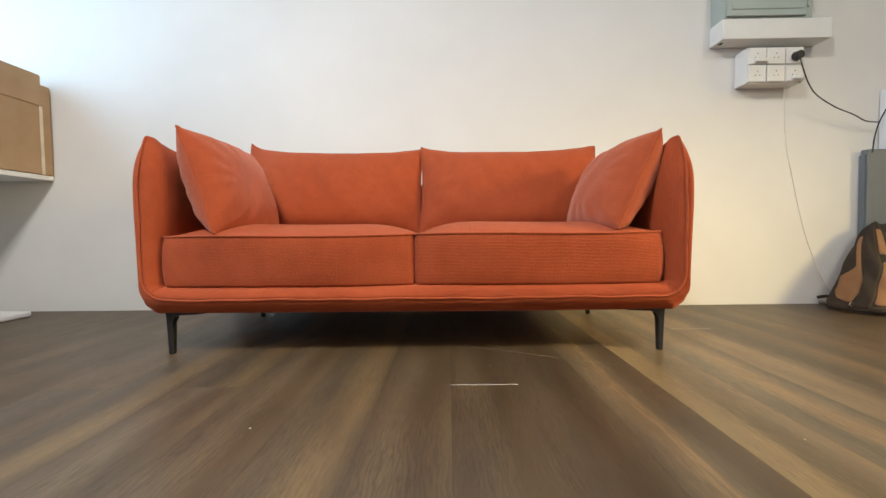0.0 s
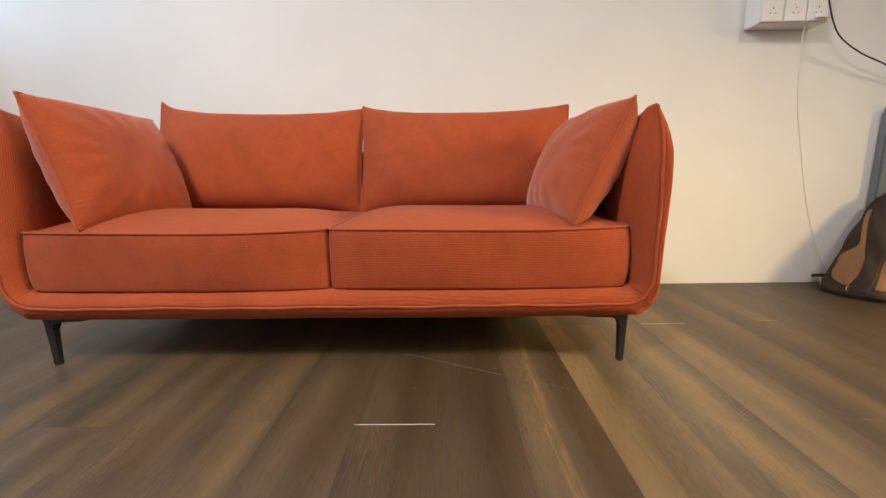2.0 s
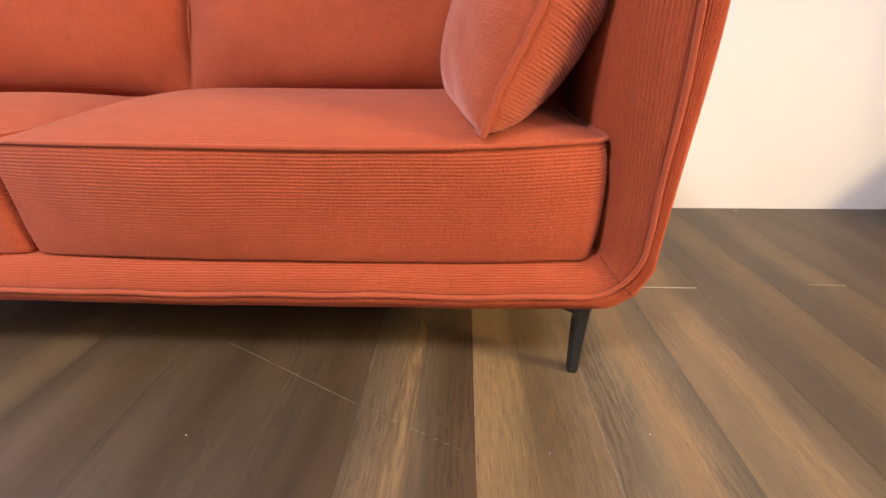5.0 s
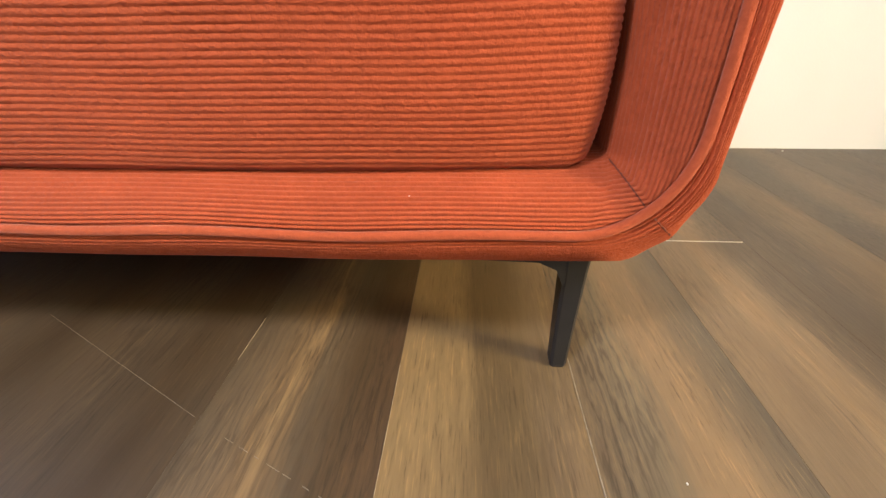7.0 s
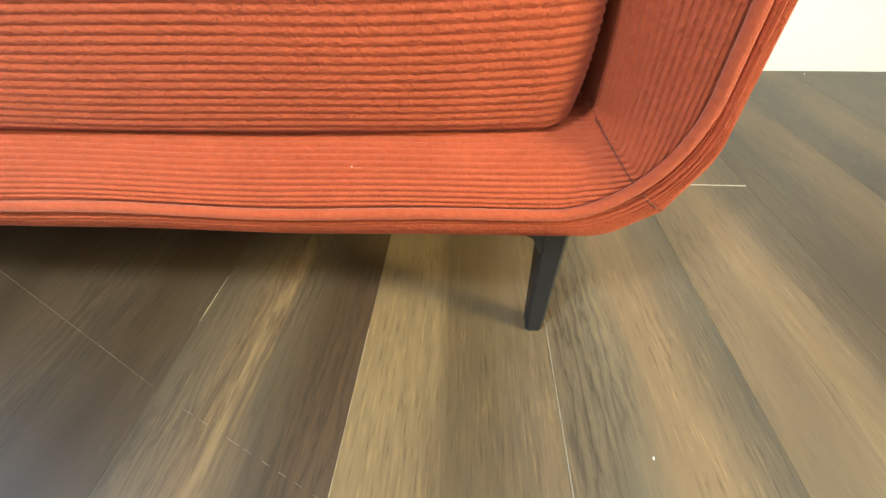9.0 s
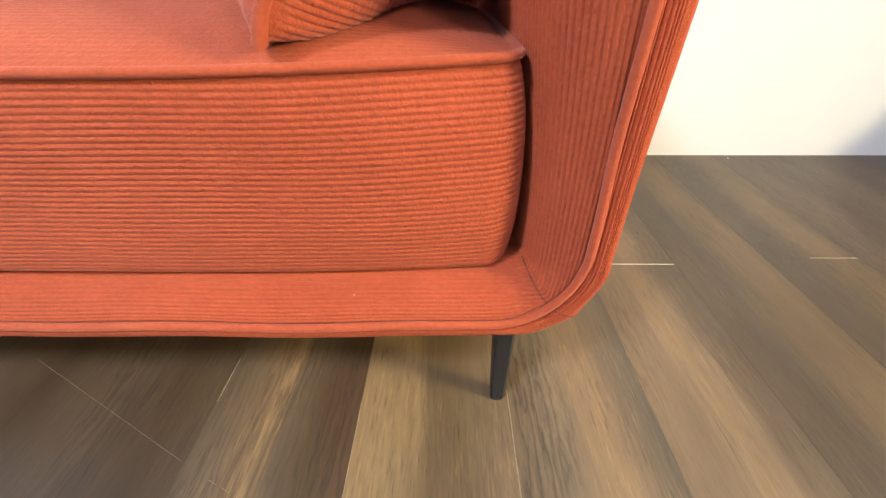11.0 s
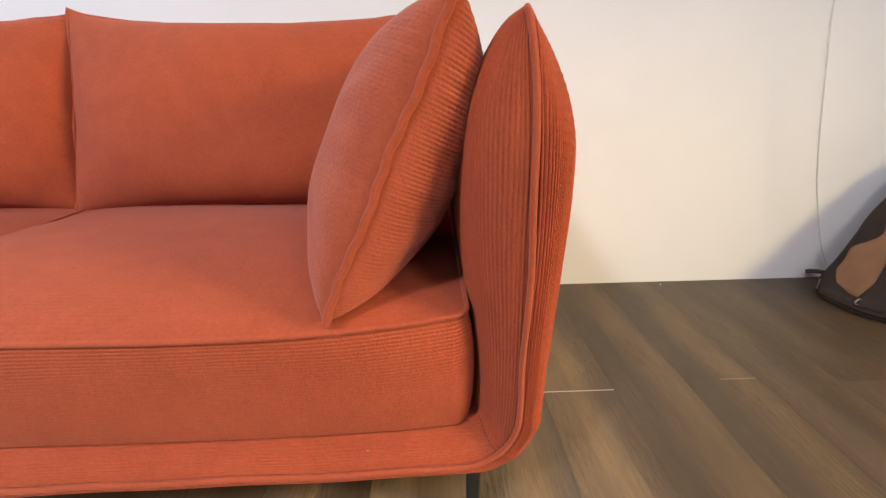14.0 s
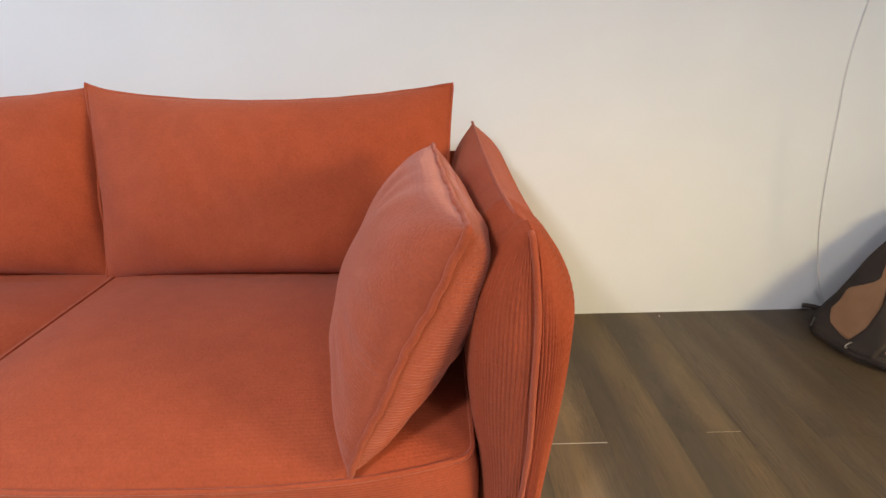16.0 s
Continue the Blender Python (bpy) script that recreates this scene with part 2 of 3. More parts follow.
def grids(name, *arrays):
    """One mesh from several (rows, columns, 3) arrays of places; doubles between them are welded."""
    verts, faces, base = [], [], 0
    for p in arrays:
        n, m = p.shape[:2]
        verts.append(p.reshape(-1, 3))
        i = np.arange(n * m).reshape(n, m) + base
        faces.append(np.stack([i[:-1, :-1], i[:-1, 1:], i[1:, 1:], i[1:, :-1]], -1).reshape(-1, 4))
        base += n * m
    v, f = np.concatenate(verts), np.concatenate(faces)
    me = bpy.data.meshes.new(name)
    me.from_pydata(v.tolist(), [], f.tolist())
    me.validate()
    me.polygons.foreach_set("use_smooth", [True] * len(me.polygons))
    return me


def normals(p):
    a, b = np.gradient(p, axis=0), np.gradient(p, axis=1)
    n = np.cross(a, b)
    return n / np.maximum(np.linalg.norm(n, axis=-1, keepdims=True), 1e-9)


RIB = 0.0047


def ribbed(p, across, height=0.0010, out=1.0, fade=None):
    """Raises the cord's ridges on a grid; across: metres measured at right angles to them."""
    wobble = 0.0006 * np.sin(p[..., 0] * 31 + p[..., 2] * 23) + 0.0005 * np.sin(p[..., 1] * 47 + p[..., 0] * 11)
    t = (across + wobble) / RIB
    ridge = np.abs(np.sin(np.pi * t)) ** 0.75 - 0.6
    h = height * ridge
    if fade is not None:
        h = h * fade
    return p + out * normals(p) * h[..., None]


def tube(points, radius, sides=10, closed=False):
    """A round cord along a line of points."""
    p = np.asarray(points, float)
    d = np.roll(p, -1, 0) - np.roll(p, 1, 0) if closed else np.gradient(p, axis=0)
    d /= np.maximum(np.linalg.norm(d, axis=1, keepdims=True), 1e-9)
    side = np.zeros_like(p)
    ref = np.array([0.31, 0.52, 0.79]) if abs(d[0] @ [0.31, 0.52, 0.79]) < 0.9 else np.array([1.0, 0, 0])
    for i in range(len(p)):
        ref = ref - d[i] * (ref @ d[i])
        ref /= np.linalg.norm(ref)
        side[i] = ref
    up = np.cross(d, side)
    a = np.linspace(0, 2 * np.pi, sides + 1)
    ring = p[:, None] + radius * (np.cos(a)[None, :, None] * side[:, None] + np.sin(a)[None, :, None] * up[:, None])
    if closed:
        ring = np.concatenate([ring, ring[:1]])
    return ring


def tube_mesh(name, points, radius, sides=10, closed=False):
    return grids(name, tube(points, radius, sides, closed))


def smooth_line(points, n):
    """A Catmull-Rom line through the points."""
    p = np.asarray(points, float)
    p = np.concatenate([2 * p[:1] - p[1:2], p, 2 * p[-1:] - p[-2:-1]])
    t = np.linspace(0, len(p) - 3 - 1e-6, n)
    i, u = t.astype(int), (t % 1)[:, None]
    a, b, c, d = p[i], p[i + 1], p[i + 2], p[i + 3]
    return 0.5 * (2 * b + (c - a) * u + (2 * a - 5 * b + 4 * c - d) * u**2 + (3 * b - a - 3 * c + d) * u**3)


# ---- room ----
X0, X1, Y0, HIGH = -3.2, 4.0, -3.2, 2.7


def slab(name, *b, mat=PAINT, label="", category="wall"):
    return tagged(part(name, box(*b), mat), label, category, kind="structure")


slab("wall_north", X0 - 0.15, X1 + 0.15, WALL_Y, WALL_Y + 0.15, 0, HIGH, label="white painted plaster wall behind the sofa")
slab("wall_south", X0 - 0.15, X1 + 0.15, Y0 - 0.15, Y0, 0, HIGH, label="plain white painted wall closing the room")
slab("wall_east", X1, X1 + 0.15, Y0, WALL_Y, 0, HIGH, label="plain white painted wall closing the room")
wall_west = thing("wall_west", "white painted wall with a tall window opening", "wall", kind="structure")
for b in ((Y0, 0.1, 0, HIGH), (2.0, WALL_Y, 0, HIGH), (0.1, 2.0, 0, 1.0), (0.1, 2.0, 2.45, HIGH)):
    part("wall_panel", box(X0 - 0.15, X0, *b), PAINT, wall_west)
slab("ceiling", X0 - 0.15, X1 + 0.15, Y0 - 0.15, WALL_Y + 0.15, HIGH, HIGH + 0.1, mat=CEILING, label="plain white ceiling", category="ceiling")


# ---- sofa ----
FRONT, BACK, SEAM_Z, HALF, ROUND = 1.343, 2.125, 0.197, 0.890, 0.072


def arm_top(y):
    t = np.clip((y - FRONT - 0.04) / (BACK - FRONT - 0.04), 0, 1)
    return 0.721 - 0.013 * t - 0.030 * np.sin(np.pi * t**0.75) ** 1.0


def swell(d, reach):
    """Pinched at a seam, full at a distance from it."""
    u = np.clip(d / reach, 0, 1)
    return (1 - (1 - u) ** 2.3) ** 0.72


def side_x(z):
    return HALF - 0.009 * np.clip((z - 0.50) / 0.23, 0, 2) ** 1.8 - 0.002 * np.clip((0.42 - z) / 0.2, 0, 1) ** 2


def set_back(z):
    """How far the front edge of an arm draws back towards its top."""
    return 0.045 * np.clip((z - 0.56) / 0.17, 0, 1) ** 2


def base_bow(x):
    return 0.009 * np.clip(1 - ((x - SOFA_X) / 0.86) ** 4, 0, 1)


def profile(inner):
    """The shell's section from the seam back: the share of its full swelling, and the depth, at even steps along it."""
    ctrl = [(0, 0), (0.34, 0.004), (0.66, 0.016), (0.86, 0.038), (0.96, 0.070), (1.0, 0.115), (1.0, 0.2), (1.0, 0.4), (1.0, BACK - FRONT)]
    if not inner:
        ctrl = [(0, 0), (0.20, 0.004), (0.40, 0.014), (0.60, 0.030), (0.80, 0.056), (0.95, 0.095), (1.0, 0.14), (1.0, 0.2), (1.0, 0.4), (1.0, BACK - FRONT)]
    fine = smooth_line([(s * 0.064, d, 0) for s, d in ctrl], 4000)
    arc = np.concatenate([[0], np.cumsum(np.linalg.norm(np.diff(fine, axis=0), axis=1))])
    steps = np.concatenate([np.arange(0, 0.27, RIB / 8), np.linspace(0.275, arc[-1], 34)])
    return np.clip(np.interp(steps, arc, fine[:, 0]) / 0.064, 0, 1), np.interp(steps, arc, fine[:, 1]), steps


def arm_share(depth):
    """The outer skin of an arm fills out more slowly than the base."""
    return np.interp(depth, (0, 0.003, 0.012, 0.028, 0.055, 0.095, 0.145, 0.21), (0, 0.145, 0.29, 0.445, 0.65, 0.84, 0.945, 1.0))


def shell(inner):
    """One skin of the wrap-round shell: up the arms and along the base, from the seam back."""
    share, depth, arc = profile(inner)
    depth = depth + (0.0035 * np.exp(-(arc / 0.006) ** 2) if inner else 0.0)
    sgn, side_n, base_n = (-1, 0.046, 0.046) if inner else (1, 0.068, 0.063)
    more_n = 0.024 if inner else 0.014
    rear = swell(BACK - FRONT - depth, 0.09)
    q = 1 - np.cos(np.linspace(0, 1, 44) * np.pi / 2)
    th = np.linspace(0, np.pi / 2, 84)[1:]
    run = np.linspace(0, 1, 70)[1:]
    rows, extra = [], []
    slow = share if inner else arm_share(depth)

    def bend(a):
        k = a / (np.pi / 2)
        n = sgn * (slow + (share - slow) * k**2) * rear * (side_n + (base_n - side_n) * k)
        if not inner:
            # the mitre stands out as a blunt corner
            n = n * (1 - 0.11 * np.sin(2 * a) ** 2) + 0.0035 * np.exp(-np.abs((a - 0.84) / 0.22) ** 1.5) * np.clip(depth / 0.022, 0, 1)
        r = np.maximum(ROUND + (1.6 * n if inner else -0.25 * n), 0.002)
        cx, cz = HALF - 0.0015 + n - r, SEAM_Z - n + r
        return cx + r * np.cos(a), cz - r * np.sin(a), n
    _, low, _ = bend(0.0)
    for k in q:
        top = arm_top(FRONT + depth)
        z = top + k * (low - top)
        rise = np.clip((z - 0.26) / 0.28, 0, 1)
        n = sgn * slow * rear * (side_n + more_n * rise * rise * (3 - 2 * rise)) * swell(top - z, 0.14)
        y = FRONT + depth + set_back(z) * np.clip(1 - depth / 0.3, 0, 1)
        rows.append(np.stack([side_x(z) + n, y, z], -1))
        extra.append(0 * n)
    for a in th:
        x, z, n = bend(a)
        rows.append(np.stack([x, FRONT + depth, z], -1))
        d = np.minimum(HALF - x, z - SEAM_Z) if inner else np.minimum(x - HALF + side_n, SEAM_Z - z + base_n) * 0
        extra.append(np.maximum(d - np.abs(n) - 0.0015, 0) if inner else d)
    last = rows[-1]
    for k in run:
        rows.append(np.stack([last[:, 0] * (1 - k), last[:, 1], last[:, 2]], -1))
        extra.append(0 * depth)
    half, more = np.stack(rows), np.stack(extra)
    p = np.concatenate([half, half[-2::-1] * [-1, 1, 1]]) + [SOFA_X, 0, 0]
    across = arc[None] + np.concatenate([more, more[-2::-1]])
    if not inner:
        across = np.concatenate([np.zeros((len(p), 1)), np.cumsum(np.linalg.norm(np.diff(p, axis=1), axis=-1), axis=1)], axis=1)
        p[..., 1] += 0.0022 * np.exp(-((across / 0.0050) ** 2))
    fade = np.broadcast_to(np.clip((across - 0.003) / 0.002, 0, 1) * np.clip((0.265 - arc) / 0.03, 0, 1), p.shape[:2])
    fade = fade * np.clip((p[..., 0] + 0.2) / 0.3, 0.35, 1)
    # slack in the cloth along the base
    p[..., 2] += 0.024 * (p[..., 0] < SOFA_X) * np.clip((p[..., 2] - 0.35) / 0.35, 0, 1)
    loose = 0.0022 * np.sin(p[..., 0] * 23 + 1.0) * np.sin(p[..., 0] * 9.1) * np.clip(1 - arc / 0.08, 0, 1) * (p[..., 2] < 0.26)
    p = p + np.stack([0 * loose, -base_bow(p[..., 0]) * np.clip(1 - arc / 0.3, 0, 1) * np.clip((0.27 - p[..., 2]) / 0.05, 0, 1), loose], -1)
    return ribbed(p, across, 0.0022 if inner else 0.0052, -1.0 if inner else 1.0, fade)


def seam_line():
    zc = SEAM_Z + ROUND
    top = float(arm_top(FRONT))
    back = np.linspace(BACK, FRONT + 0.045, 40)
    pts = [(side_x(arm_top(y)), y, arm_top(y)) for y in back]
    pts += [(side_x(z), FRONT + set_back(z), z) for z in np.linspace(top, zc, 60)[1:]]
    pts += [(HALF - 0.0015 - ROUND + ROUND * np.cos(a), FRONT, zc - ROUND * np.sin(a)) for a in np.linspace(0, np.pi / 2, 16)[1:]]
    pts += [((HALF - ROUND) * (1 - k), FRONT, SEAM_Z) for k in np.linspace(0, 1, 60)[1:]]
    half = np.array(pts, float)
    line = np.concatenate([half, half[-2::-1] * [-1, 1, 1]]) + [SOFA_X, 0, 0]
    x = line[:, 0]
    line[:, 2] += 0.024 * (x < SOFA_X) * np.clip((line[:, 2] - 0.35) / 0.35, 0, 1)
    line[:, 2] += 0.0022 * np.sin(x * 23 + 1.0) * np.sin(x * 9.1) * (line[:, 2] < 0.26)
    line[:, 0] += 0.0013 * np.sin(line[:, 2] * 31) * (line[:, 2] > 0.3)
    line[:, 1] -= 0.0008 + base_bow(x) * np.clip((0.27 - line[:, 2]) / 0.05, 0, 1)
    return line


def mitre_line(side, inner=False):
    """The sewn mitre across a rounded lower corner of either skin."""
    p = shell(inner)
    row = 43 + 44 if side > 0 else len(p) - 1 - 43 - 44
    return p[row, 8:130:3] if inner else p[row, 12:210:3]


def lens_panel(x0, x1, z0, z1, ymid, thick):
    u, v = np.meshgrid(np.linspace(-1, 1, 60), np.linspace(-1, 1, 30), indexing="ij")
    t = thick / 2 * (swell(1 - np.abs(v), 0.5) * swell(1 - np.abs(u), 0.15))
    x, z = (x0 + x1) / 2 + u * (x1 - x0) / 2, (z0 + z1) / 2 + v * (z1 - z0) / 2
    return np.stack([x, ymid - t, z], -1), np.stack([x, ymid + t, z], -1)


def seat_cushion(x0, x1, sofa, cord):
    y0, y1, zb, zt = 1.372, 2.0, 0.2330, 0.4035
    r = 0.018
    # the outline, rounded at the corners
    out = []
    for cx, cy, a0 in ((x1 - r, y0 + r, -90), (x1 - r, y1 - r, 0), (x0 + r, y1 - r, 90), (x0 + r, y0 + r, 180)):
        for a in np.radians(a0 + np.linspace(0, 90, 7)):
            out.append((cx + r * np.cos(a), cy + r * np.sin(a), np.cos(a), np.sin(a)))
    ring = []
    for i in range(len(out)):
        a, b = np.array(out[i]), np.array(out[(i + 1) % len(out)])
        n = max(1, int(np.hypot(*(b - a)[:2]) / 0.02))
        ring += [a + (b - a) * k / n for k in range(n)]
    ring = np.array(ring + ring[:1])
    v = np.linspace(0, 1, int((zt - zb) / RIB * 7))
    bulge = 0.007 * (1 - np.abs(2 * v - 1) ** 3.5) - 0.010 * np.clip(1 - v / 0.06, 0, 1) ** 2
    sag = 0.0025 * np.sin(ring[:, 0] * 7.3 + 1.0)
    zs = zb + v[None, :] * (zt - zb) + sag[:, None] * (0.4 + 0.6 * v[None, :])
    wav = 0.004 * np.sin(ring[:, 0] * 11)[:, None] * np.sin(np.pi * v)[None, :]
    band = np.stack([ring[:, 0, None] + ring[:, 2, None] * (bulge[None] + wav), ring[:, 1, None] + ring[:, 3, None] * (bulge[None] + wav), zs], -1)
    bow = lambda x, y, k=1.0: (0.012 + 0.026 * k) * np.clip(1 - np.abs((x - (x0 + x1) / 2) / ((x1 - x0) / 2)) ** 3, 0, 1) * np.clip(1 - (y - y0) / 0.3, 0, 1)
    band[..., 1] -= bow(band[..., 0], band[..., 1], v[None])
    across = np.broadcast_to(v * (zt - zb), band.shape[:2])
    band = ribbed(band, across, cord, 1.0, np.broadcast_to(np.clip(v / 0.04, 0, 1) * np.clip((1 - v) / 0.04, 0, 1), band.shape[:2]))
    # the crowned top, with ridges along its width
    ys = np.concatenate([np.linspace(0, 0.16, 220), np.linspace(0.165, y1 - y0, 60)])
    u = np.linspace(-1, 1, 60)
    uu, yy = np.meshgrid(u, ys, indexing="ij")
    w = 2 * yy / (y1 - y0) - 1
    crown = 0.044 * swell(1 - np.abs(uu), 0.5) ** 1.3 * swell((w + 1) / 2, 0.34) ** 1.2 * (1 - 0.75 * np.clip((w + 0.25) / 0.75, 0, 1) ** 1.5)
    xx = (x0 + x1) / 2 + uu * (x1 - x0) / 2
    edge = 0.0025 * np.sin(xx * 7.3 + 1.0)
    top = np.stack([xx, y0 + yy - bow(xx, y0 + yy), zt + crown + edge], -1)
    top = ribbed(top, yy, 0.0004, 1.0, np.clip(yy / 0.01, 0, 1) * np.clip((0.15 - yy) / 0.06, 0, 1))
    under = np.stack([(x0 + x1) / 2 + (xx - (x0 + x1) / 2) * 0.975, y0 + 0.012 + yy * 0.965, 0 * xx + zb + 0.006], -1)[:, ::40]
    body = part("seat_cushion", grids("seat_cushion", band, top, under), CORD, sofa)
    line = np.stack([ring[:-1, 0], ring[:-1, 1], zt + 0.001 + sag[:-1]], -1) + np.stack([ring[:-1, 2], ring[:-1, 3], 0 * sag[:-1]], -1) * 0.001
    line[:, 1] -= bow(line[:, 0], line[:, 1])
    part("piping", tube_mesh("piping", line, 0.0036, 8, True), WELT, body)
    return body


def puff(w, h, thick, ear, drop, nu, nv, ribs, seed, cords, crease, full, lift):
    """A knife-edged cushion in its own plane: x across, z up, y through; front (towards -y), back and the edge line."""
    def outline(u, v):
        x = w / 2 * u * (1 - ear * (1 - v**2) ** 1.0 * np.abs(u) ** 3)
        z = h / 2 * v * (1 - np.where(v > 0, drop, 0.3 * drop) * (1 - u**2) * np.abs(v) ** 3)
        z = z + lift * np.clip(-u, 0, 1) ** 14 * np.clip(v, 0, 1) ** 3
        return x, z
    u, v = np.meshgrid(np.linspace(-1, 1, nu), np.linspace(-1, 1, nv), indexing="ij")
    u, v = np.sin(u * np.pi / 2) * 0.35 + u * 0.65, np.sin(v * np.pi / 2) * 0.2 + v * 0.8
    x, z = outline(u, v)
    t = thick / 2 * ((1 - np.abs(u) ** 2.4) * (1 - np.abs(v) ** np.where((v < 0) & (crease < 0.002), 5.0, 2.4))) ** full
    rough = np.sin(x * 17 + seed) * np.sin(z * 13 + 2 * seed) * 0.05 + np.sin(x * 41 + z * 29 + seed) * 0.02
    fold = crease * np.sin(np.arctan2(v, u) * 16 + seed) * np.clip(np.maximum(np.abs(u), np.abs(v)) * 2 - 1, 0, 1) * (1 - np.maximum(np.abs(u), np.abs(v))) * 4
    pucker = 0.11 * crease * (crease > 0.002) * np.sin(z * 330 + seed + 4 * np.sin(z * 37 + seed)) * (1 + np.sin(z * 53 + 2 * seed)) * np.exp(-(((1 - np.abs(u)) / 0.13) ** 2))
    t = t * (1 + rough) + (fold + pucker) * (t > 0.004)
    sides = []
    for s, cord, fat in zip((-1, 1), cords, (0.93, 1.07) if crease < 0.002 else (1.30, 1.02)):
        p = np.stack([x, s * t * fat, z], -1)
        sides.append(ribbed(p, z if ribs == "z" else x, cord, 1.0 if s < 0 else -1.0, np.clip((1 - np.maximum(np.abs(u), np.abs(v))) / 0.04, 0, 1)))
    k = np.linspace(-1, 1, 60)[:-1]
    rim = np.concatenate([np.stack(outline(k, -1 + 0 * k), -1), np.stack(outline(1 + 0 * k, k), -1), np.stack(outline(-k, 1 + 0 * k), -1), np.stack(outline(-1 + 0 * k, -k), -1)])
    rim = np.stack([rim[:, 0], 0.0015 * np.sin(rim[:, 0] * 60 + rim[:, 1] * 45 + seed) + 0.3 * crease * np.sin(rim[:, 0] * 210 + rim[:, 1] * 170), rim[:, 1]], -1)
    return sides, rim


def place(arrays, m):
    r, t = np.array(m.to_3x3()), np.array(m.translation)
    return [a @ r.T + t for a in arrays]


def bolster(name, m, w, h, thick, ear, drop, seed, parent=None, ribs="z", detail=560, cords=(0.0004, 0.0004), crease=0.001, full=0.60, cord=0.0042, lift=0.0, cloth=CORD):
    sides, rim = puff(w, h, thick, ear, drop, 90, detail, ribs, seed, cords, crease, full, lift)
    sides, (rim,) = place(sides, m), place([rim], m)
    body = part(name, grids(name, *sides), cloth, parent)
    part("piping", tube_mesh("piping", rim, cord, 8, True), WELT, body)
    return body


def axes_pose(centre, right, up):
    """A pose whose x runs along right and z along up."""
    x = Vector(right).normalized()
    z = (Vector(up) - Vector(up).dot(x) * x).normalized()
    y = z.cross(x)
    m = Matrix((x, y, z)).transposed().to_4x4()
    m.translation = centre
    return m


def leg(sofa, x, y, inward):
    """A tapered blade leg, its top plate running inward under the frame."""
    bm = bmesh.new()
    levels = ((0.0, 0.0080, 0.0090, 0.0), (0.004, 0.0088, 0.0098, 0.0), (0.07, 0.0100, 0.0122, 0.0), (0.125, 0.0110, 0.0148, 0.0), (0.146, 0.0118, 0.0165, 0.0))
    rings = []
    for z, hx, hy, dx in levels:
        c = 0.003
        pts = [(hx - c, -hy), (hx, -hy + c), (hx, hy - c), (hx - c, hy), (-hx + c, hy), (-hx, hy - c), (-hx, -hy + c), (-hx + c, -hy)]
        rings.append([bm.verts.new((x + px - inward * dx, y + py, z)) for px, py in pts])
    for a, b in zip(rings, rings[1:]):
        for i in range(8):
            bm.faces.new((a[i], a[(i + 1) % 8], b[(i + 1) % 8], b[i]))
    bm.faces.new(rings[0])
    bm.faces.new(rings[-1])
    ob = part("leg", bm, BLACK, sofa, "tapered black metal leg")
    # gusset and plate
    bm = bmesh.new()
    prof = [(0.012, 0.150), (0.150, 0.150), (0.152, 0.146), (0.100, 0.138), (0.035, 0.136), (0.018, 0.128), (0.010, 0.110), (0.006, 0.125)]
    for s in (-1, 1):
        prof_v = [bm.verts.new((x + inward * px, y + s * 0.014, pz)) for px, pz in prof]
        bm.faces.new(prof_v)
    bm.verts.ensure_lookup_table()
    n = len(prof)
    for i in range(n):
        bm.faces.new((bm.verts[i], bm.verts[(i + 1) % n], bm.verts[n + (i + 1) % n], bm.verts[n + i]))
    part("mounting_bracket", bm, BLACK, ob)


sofa = thing("sofa", "two-seater sofa in rust orange ribbed corduroy on black metal legs", "sofa", (SOFA_X, 1.75, 0))
part("inner_panel", grids("inner_panel", shell(True)), CORD, sofa)
part("outer_panel", grids("outer_panel", shell(False)), CORD, sofa)
part("piping", tube_mesh("piping", seam_line(), 0.0037, 12), WELT, sofa)
# a thin dark cord along each mitre paints its groove as shaded
for side in (-1, 1):
    part("mitre_seam", tube_mesh("mitre_seam", mitre_line(side), 0.0008, 6), GROOVE_SHADE, sofa)
    part("mitre_seam", tube_mesh("mitre_seam", mitre_line(side, True), 0.0006, 6), GROOVE_SHADE, sofa)
part("back_panel", grids("back_panel", *lens_panel(SOFA_X - 0.86, SOFA_X + 0.86, 0.16, 0.645, 2.075, 0.11)), CORD, sofa)
seat_cushion(-0.922, -0.081, sofa, 0.0004)
seat_cushion(-0.075, 0.740, sofa, 0.0011)
LEAN_BACK = Vector((0, 0.14, 0.40))
bolster("back_cushion", axes_pose((-0.504, 1.949, 0.615), (1, 0.01, -0.018), LEAN_BACK), 0.835, 0.435, 0.20, 0.022, 0.15, 0.7, sofa, detail=420, lift=0.026)
bolster("back_cushion", axes_pose((0.322, 1.934, 0.607), (1, -0.02, 0), LEAN_BACK), 0.83, 0.435, 0.20, 0.03, 0.15, 2.9, sofa, detail=420, lift=0.012)
for x, inward in ((-0.930, 1), (0.7555, -1)):
    leg(sofa, x, 1.415, inward)
for x, inward in ((-0.894, 1), (0.721, -1)):
    leg(sofa, x, 2.036, inward)

